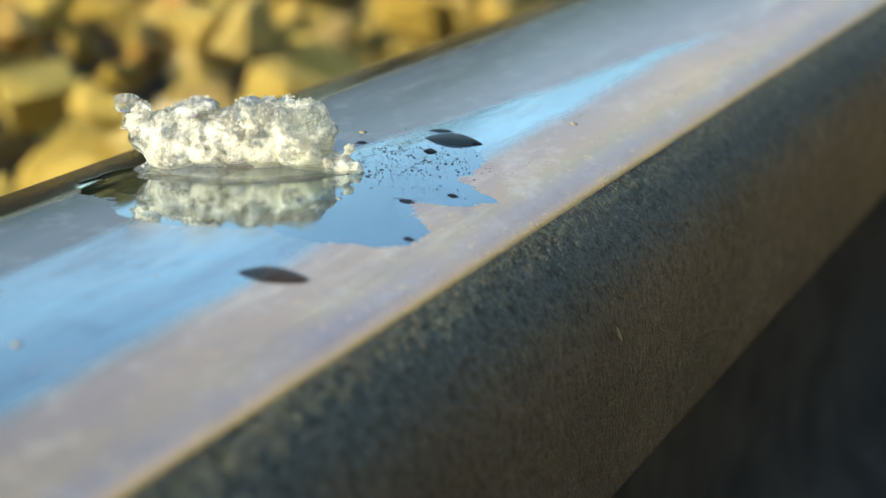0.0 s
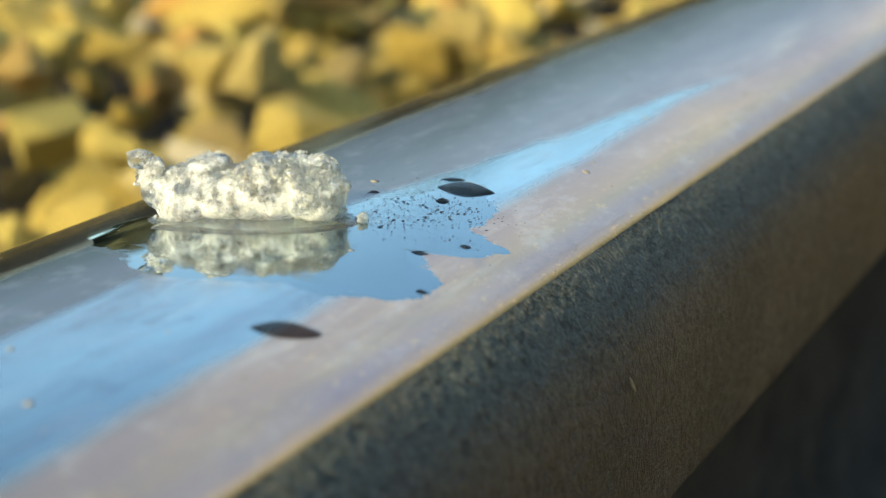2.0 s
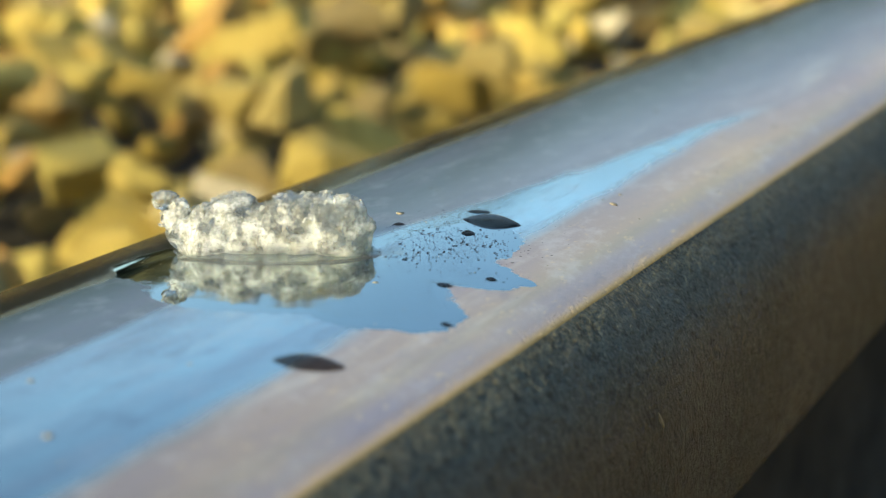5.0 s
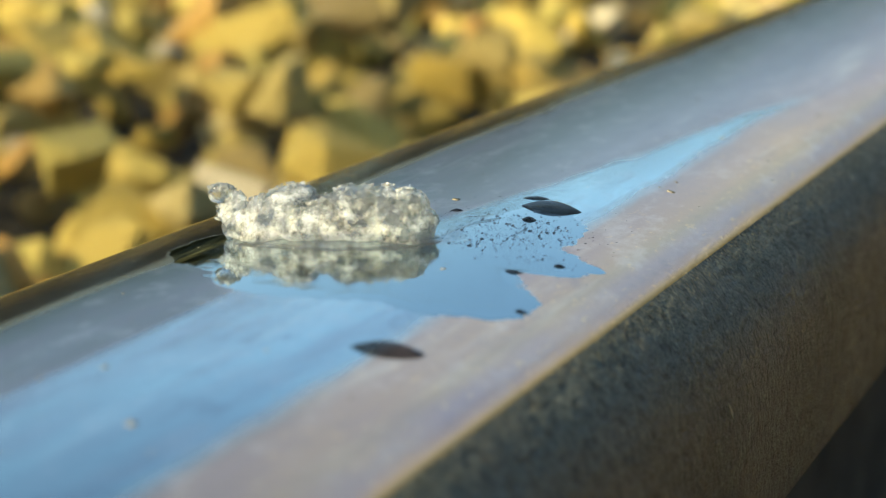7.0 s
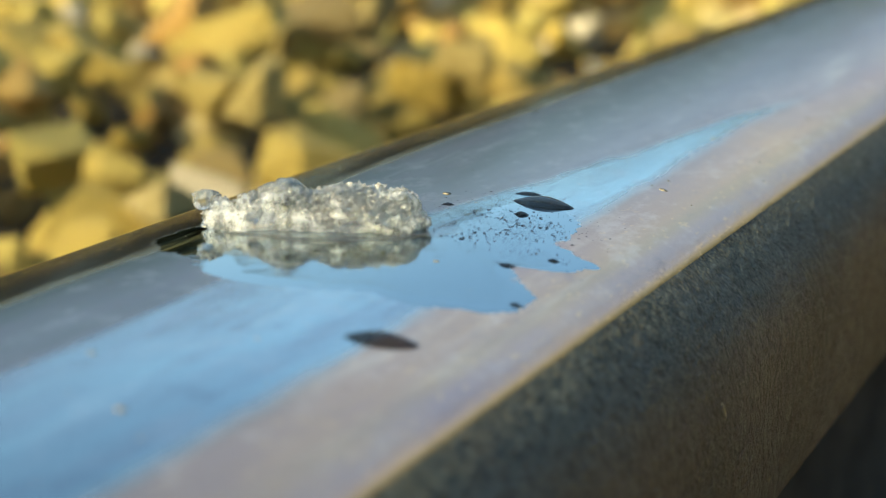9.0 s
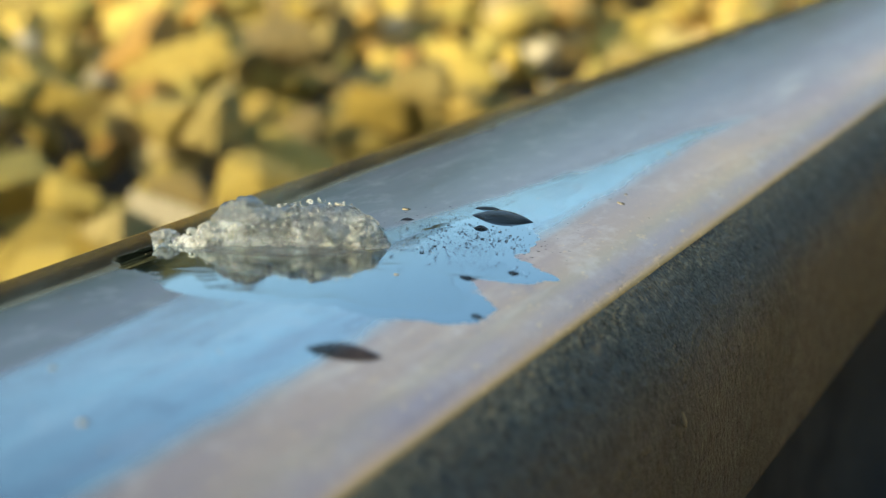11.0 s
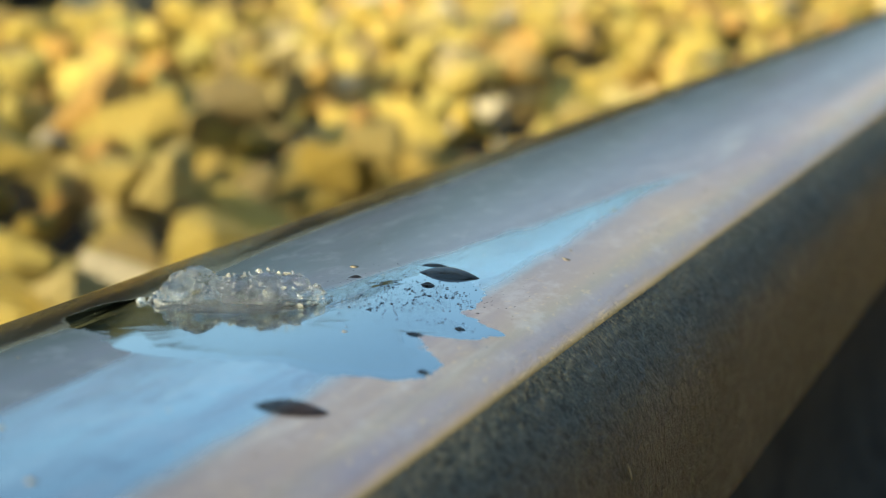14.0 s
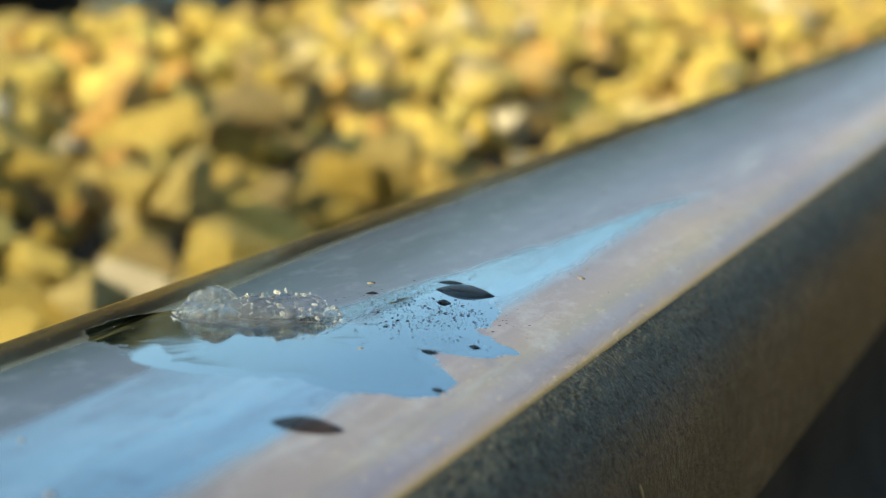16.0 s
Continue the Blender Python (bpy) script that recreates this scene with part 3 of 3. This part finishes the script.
def speckles():
    """Tiny beads of water strewn over the pool's far end."""
    r = random.Random(21)
    bm = bmesh.new()
    for _ in range(650):
        x, y = r.gauss(0.0135, 0.0050), r.gauss(-0.0095, 0.0058)
        if (x - 0.006) * 0.4 - (y + 0.026) * 0.9 > 0.008 or y < -0.026:
            continue
        k = 0.000035 * math.exp(r.gauss(0.15, 0.45))
        m = Matrix.Translation((x, y, crown(x) + 0.00008)) @ Matrix.Rotation(radians(25), 4, "Z") @ Matrix.Diagonal((k * 2.2, k * 1.2, k * 0.5, 1))
        bmesh.ops.create_icosphere(bm, subdivisions=2, radius=1.0, matrix=m)
    tagged(part("water_specks", bm, BEAD), "tiny dark water beads strewn over the pool", "water", kind="stuff")


def flecks():
    """Pale specks of dust and grit on the rail top."""
    r = random.Random(8)
    bm = bmesh.new()
    spots = [(0.0018, -0.0003, 0.0006), (0.0223, 0.0195, 0.0005), (0.013, -0.073, 0.0005), (0.0028, -0.0648, 0.0004)]
    spots += [(r.uniform(-0.028, 0.03), r.uniform(-0.1, 0.14), 0.00009 * math.exp(r.gauss(0, 0.6))) for _ in range(240)]
    for x, y, s in spots:
        m = Matrix.Translation((x, y, crown(x) + 0.00002)) @ Matrix.Rotation(math.atan((crown(x - 0.001) - crown(x + 0.001)) / 0.002), 4, "Y") @ Matrix.Rotation(r.uniform(0, 3), 4, "Z") @ Matrix.Diagonal((s * r.uniform(0.8, 1.6), s, s * 0.025, 1))
        bmesh.ops.create_icosphere(bm, subdivisions=1, radius=1.0, matrix=m)
    tagged(part("grit", bm, FLECK), "pale specks of grit on the rail top", "grit", kind="stuff")


def sliver():
    bm = bmesh.new()
    bmesh.ops.create_icosphere(bm, subdivisions=2, radius=1.0, matrix=Matrix.Diagonal((0.0002, 0.0002, 0.0016, 1)))
    ob = part("metal_sliver", bm, FLECK)
    ob.matrix_world = pose(0.0404, -0.0085, -0.0182, 35, 0, 0)
    tagged(ob, "thin pale metal sliver stuck to the rail flank", "sliver")


def unseen_woods():
    """An unseen dark belt round the track, as clumps of foliage, added to darken low reflections."""
    r = random.Random(5)
    m = Mat("unseen foliage for reflections")
    m.set(Base_Color=m.ramp(m.noise(0.8, 5), [(0.3, (0.025, 0.03, 0.015)), (0.7, (0.075, 0.07, 0.03))]), Roughness=0.9)
    verts, faces = [], []
    for k in range(1100):
        a = r.uniform(0, 2 * math.pi)
        d = r.uniform(57, 67)
        s = r.uniform(1.2, 3.0)
        z = r.uniform(0, 14.2)
        n = len(verts)
        for p in BALL[0]:
            w = s * (1 + 0.5 * noise.noise(p * 2.3 + Vector((k, 0, 0))))
            verts.append((math.cos(a) * d + p.x * w, math.sin(a) * d + p.y * w, z + p.z * w))
        faces += [[n + i for i in f] for f in BALL[1]]
    me = bpy.data.meshes.new("unseen_far_woods")
    me.from_pydata(verts, [], faces)
    me.materials.append(m.mat)
    tagged(new("unseen_far_woods", me), "unseen dark belt of foliage, added for the rail's reflections", "trees", kind="stuff")


def clip_set():
    """A rail clip with three steel loops beside the neighbouring rail, their blue a sky reflection put into the colour.
    """
    m = Mat("steel tinted as reflected sky")
    # blue base stands for the sky mirrored in bare steel
    m.set(Base_Color=m.ramp(m.noise(90, 4), [(0.3, (0.08, 0.34, 0.62)), (0.7, (0.14, 0.45, 0.72))]), Metallic=0.3, Roughness=0.35)
    clip = thing("rail_clip", pose(-1.35, 1.80, -0.080, 0, 0, 0), "steel rail clip, tinted as reflecting blue sky, on a dark plate", "clip")
    bm = bmesh.new()
    bmesh.ops.create_cube(bm, size=1.0, matrix=Matrix.Diagonal((0.10, 0.32, 0.06, 1)))
    bmesh.ops.bevel(bm, geom=list(bm.edges), offset=0.004, segments=2, affect="EDGES")
    part("plate", bm, SIDE, clip, "dark steel plate")
    for k in (-1, 0, 1):
        bm = bmesh.new()
        bmesh.ops.create_cone(bm, segments=6, radius1=0.021, radius2=0.017, depth=0.036, cap_ends=True,
                              matrix=pose(0.01, k * 0.10, 0.044))
        bmesh.ops.bevel(bm, geom=list(bm.edges), offset=0.003, segments=2, affect="EDGES")
        part("bolt_head", bm, m.mat, clip, "bolt head tinted as reflecting blue sky")


build_rail("rail", pose(0, 0, 0), "worn steel railway rail, polished top, dark rough flank")
build_rail("rail", pose(-1.507, 0, 0), "dark neighbouring rail across the sunlit ballast", True)
ground()
unseen_woods()
clip_set()
ice, spike, mid_block, right_block, crumb, core, foot = build_ice()
build_water()
speckles()
flecks()
sliver()
ballast()


def motions():
    """The ice melts down into its pool, piece by piece."""
    def sink(ob, rows):
        walk(ob, [(t, pose(du / 1000, 0, dz / 1000, 0, tilt, 0)) for t, du, dz, tilt in rows])
    sink(spike, [(0, 0, -0.3, 0), (3.5, 0, -1.5, 0), (7, 0, -3.4, 0), (8.7, 0, -4.6, -3), (11, 0, -7.0, -6), (12.5, 0, -10.0, -8), (16, 0, -12.5, -8)])
    sink(mid_block, [(0, 0, -0.5, 0), (3.5, 0, -1.6, 0), (7, 0, -3.1, 0), (8.7, 0, -4.0, 0), (11, 0, -5.8, 0), (12.5, 0, -7.8, 0), (14.5, 0, -9.8, 0), (16, 0, -11.0, 0)])
    sink(right_block, [(0, 0, -0.5, 0), (3.5, 0, -1.6, 0), (7, 0, -3.3, 0), (8.7, 0, -4.3, 0), (11, 0, -5.9, 0), (12.5, 0, -7.8, 0), (14.5, 0, -9.8, 0), (16, 0, -11.0, 0)])
    sink(core, [(0, 0, -1.0, 0), (8.7, 0, -1.0, 0), (11, 0, -1.2, 0), (12.5, 0, -1.9, 0), (14.5, 0, -2.8, 0), (16, 0, -3.3, 0)])
    sink(foot, [(0, 0, 0, 0), (7, 0, -0.3, 0), (11, 0, -0.5, 0), (16, 0, -1.0, 0)])
    sink(crumb, [(0, 0, 0, 0), (1, 0, -1.0, 0), (2, 0, -2.4, 0), (4.2, 0, -5.0, 0), (16, 0, -6.5, 0)])


motions()
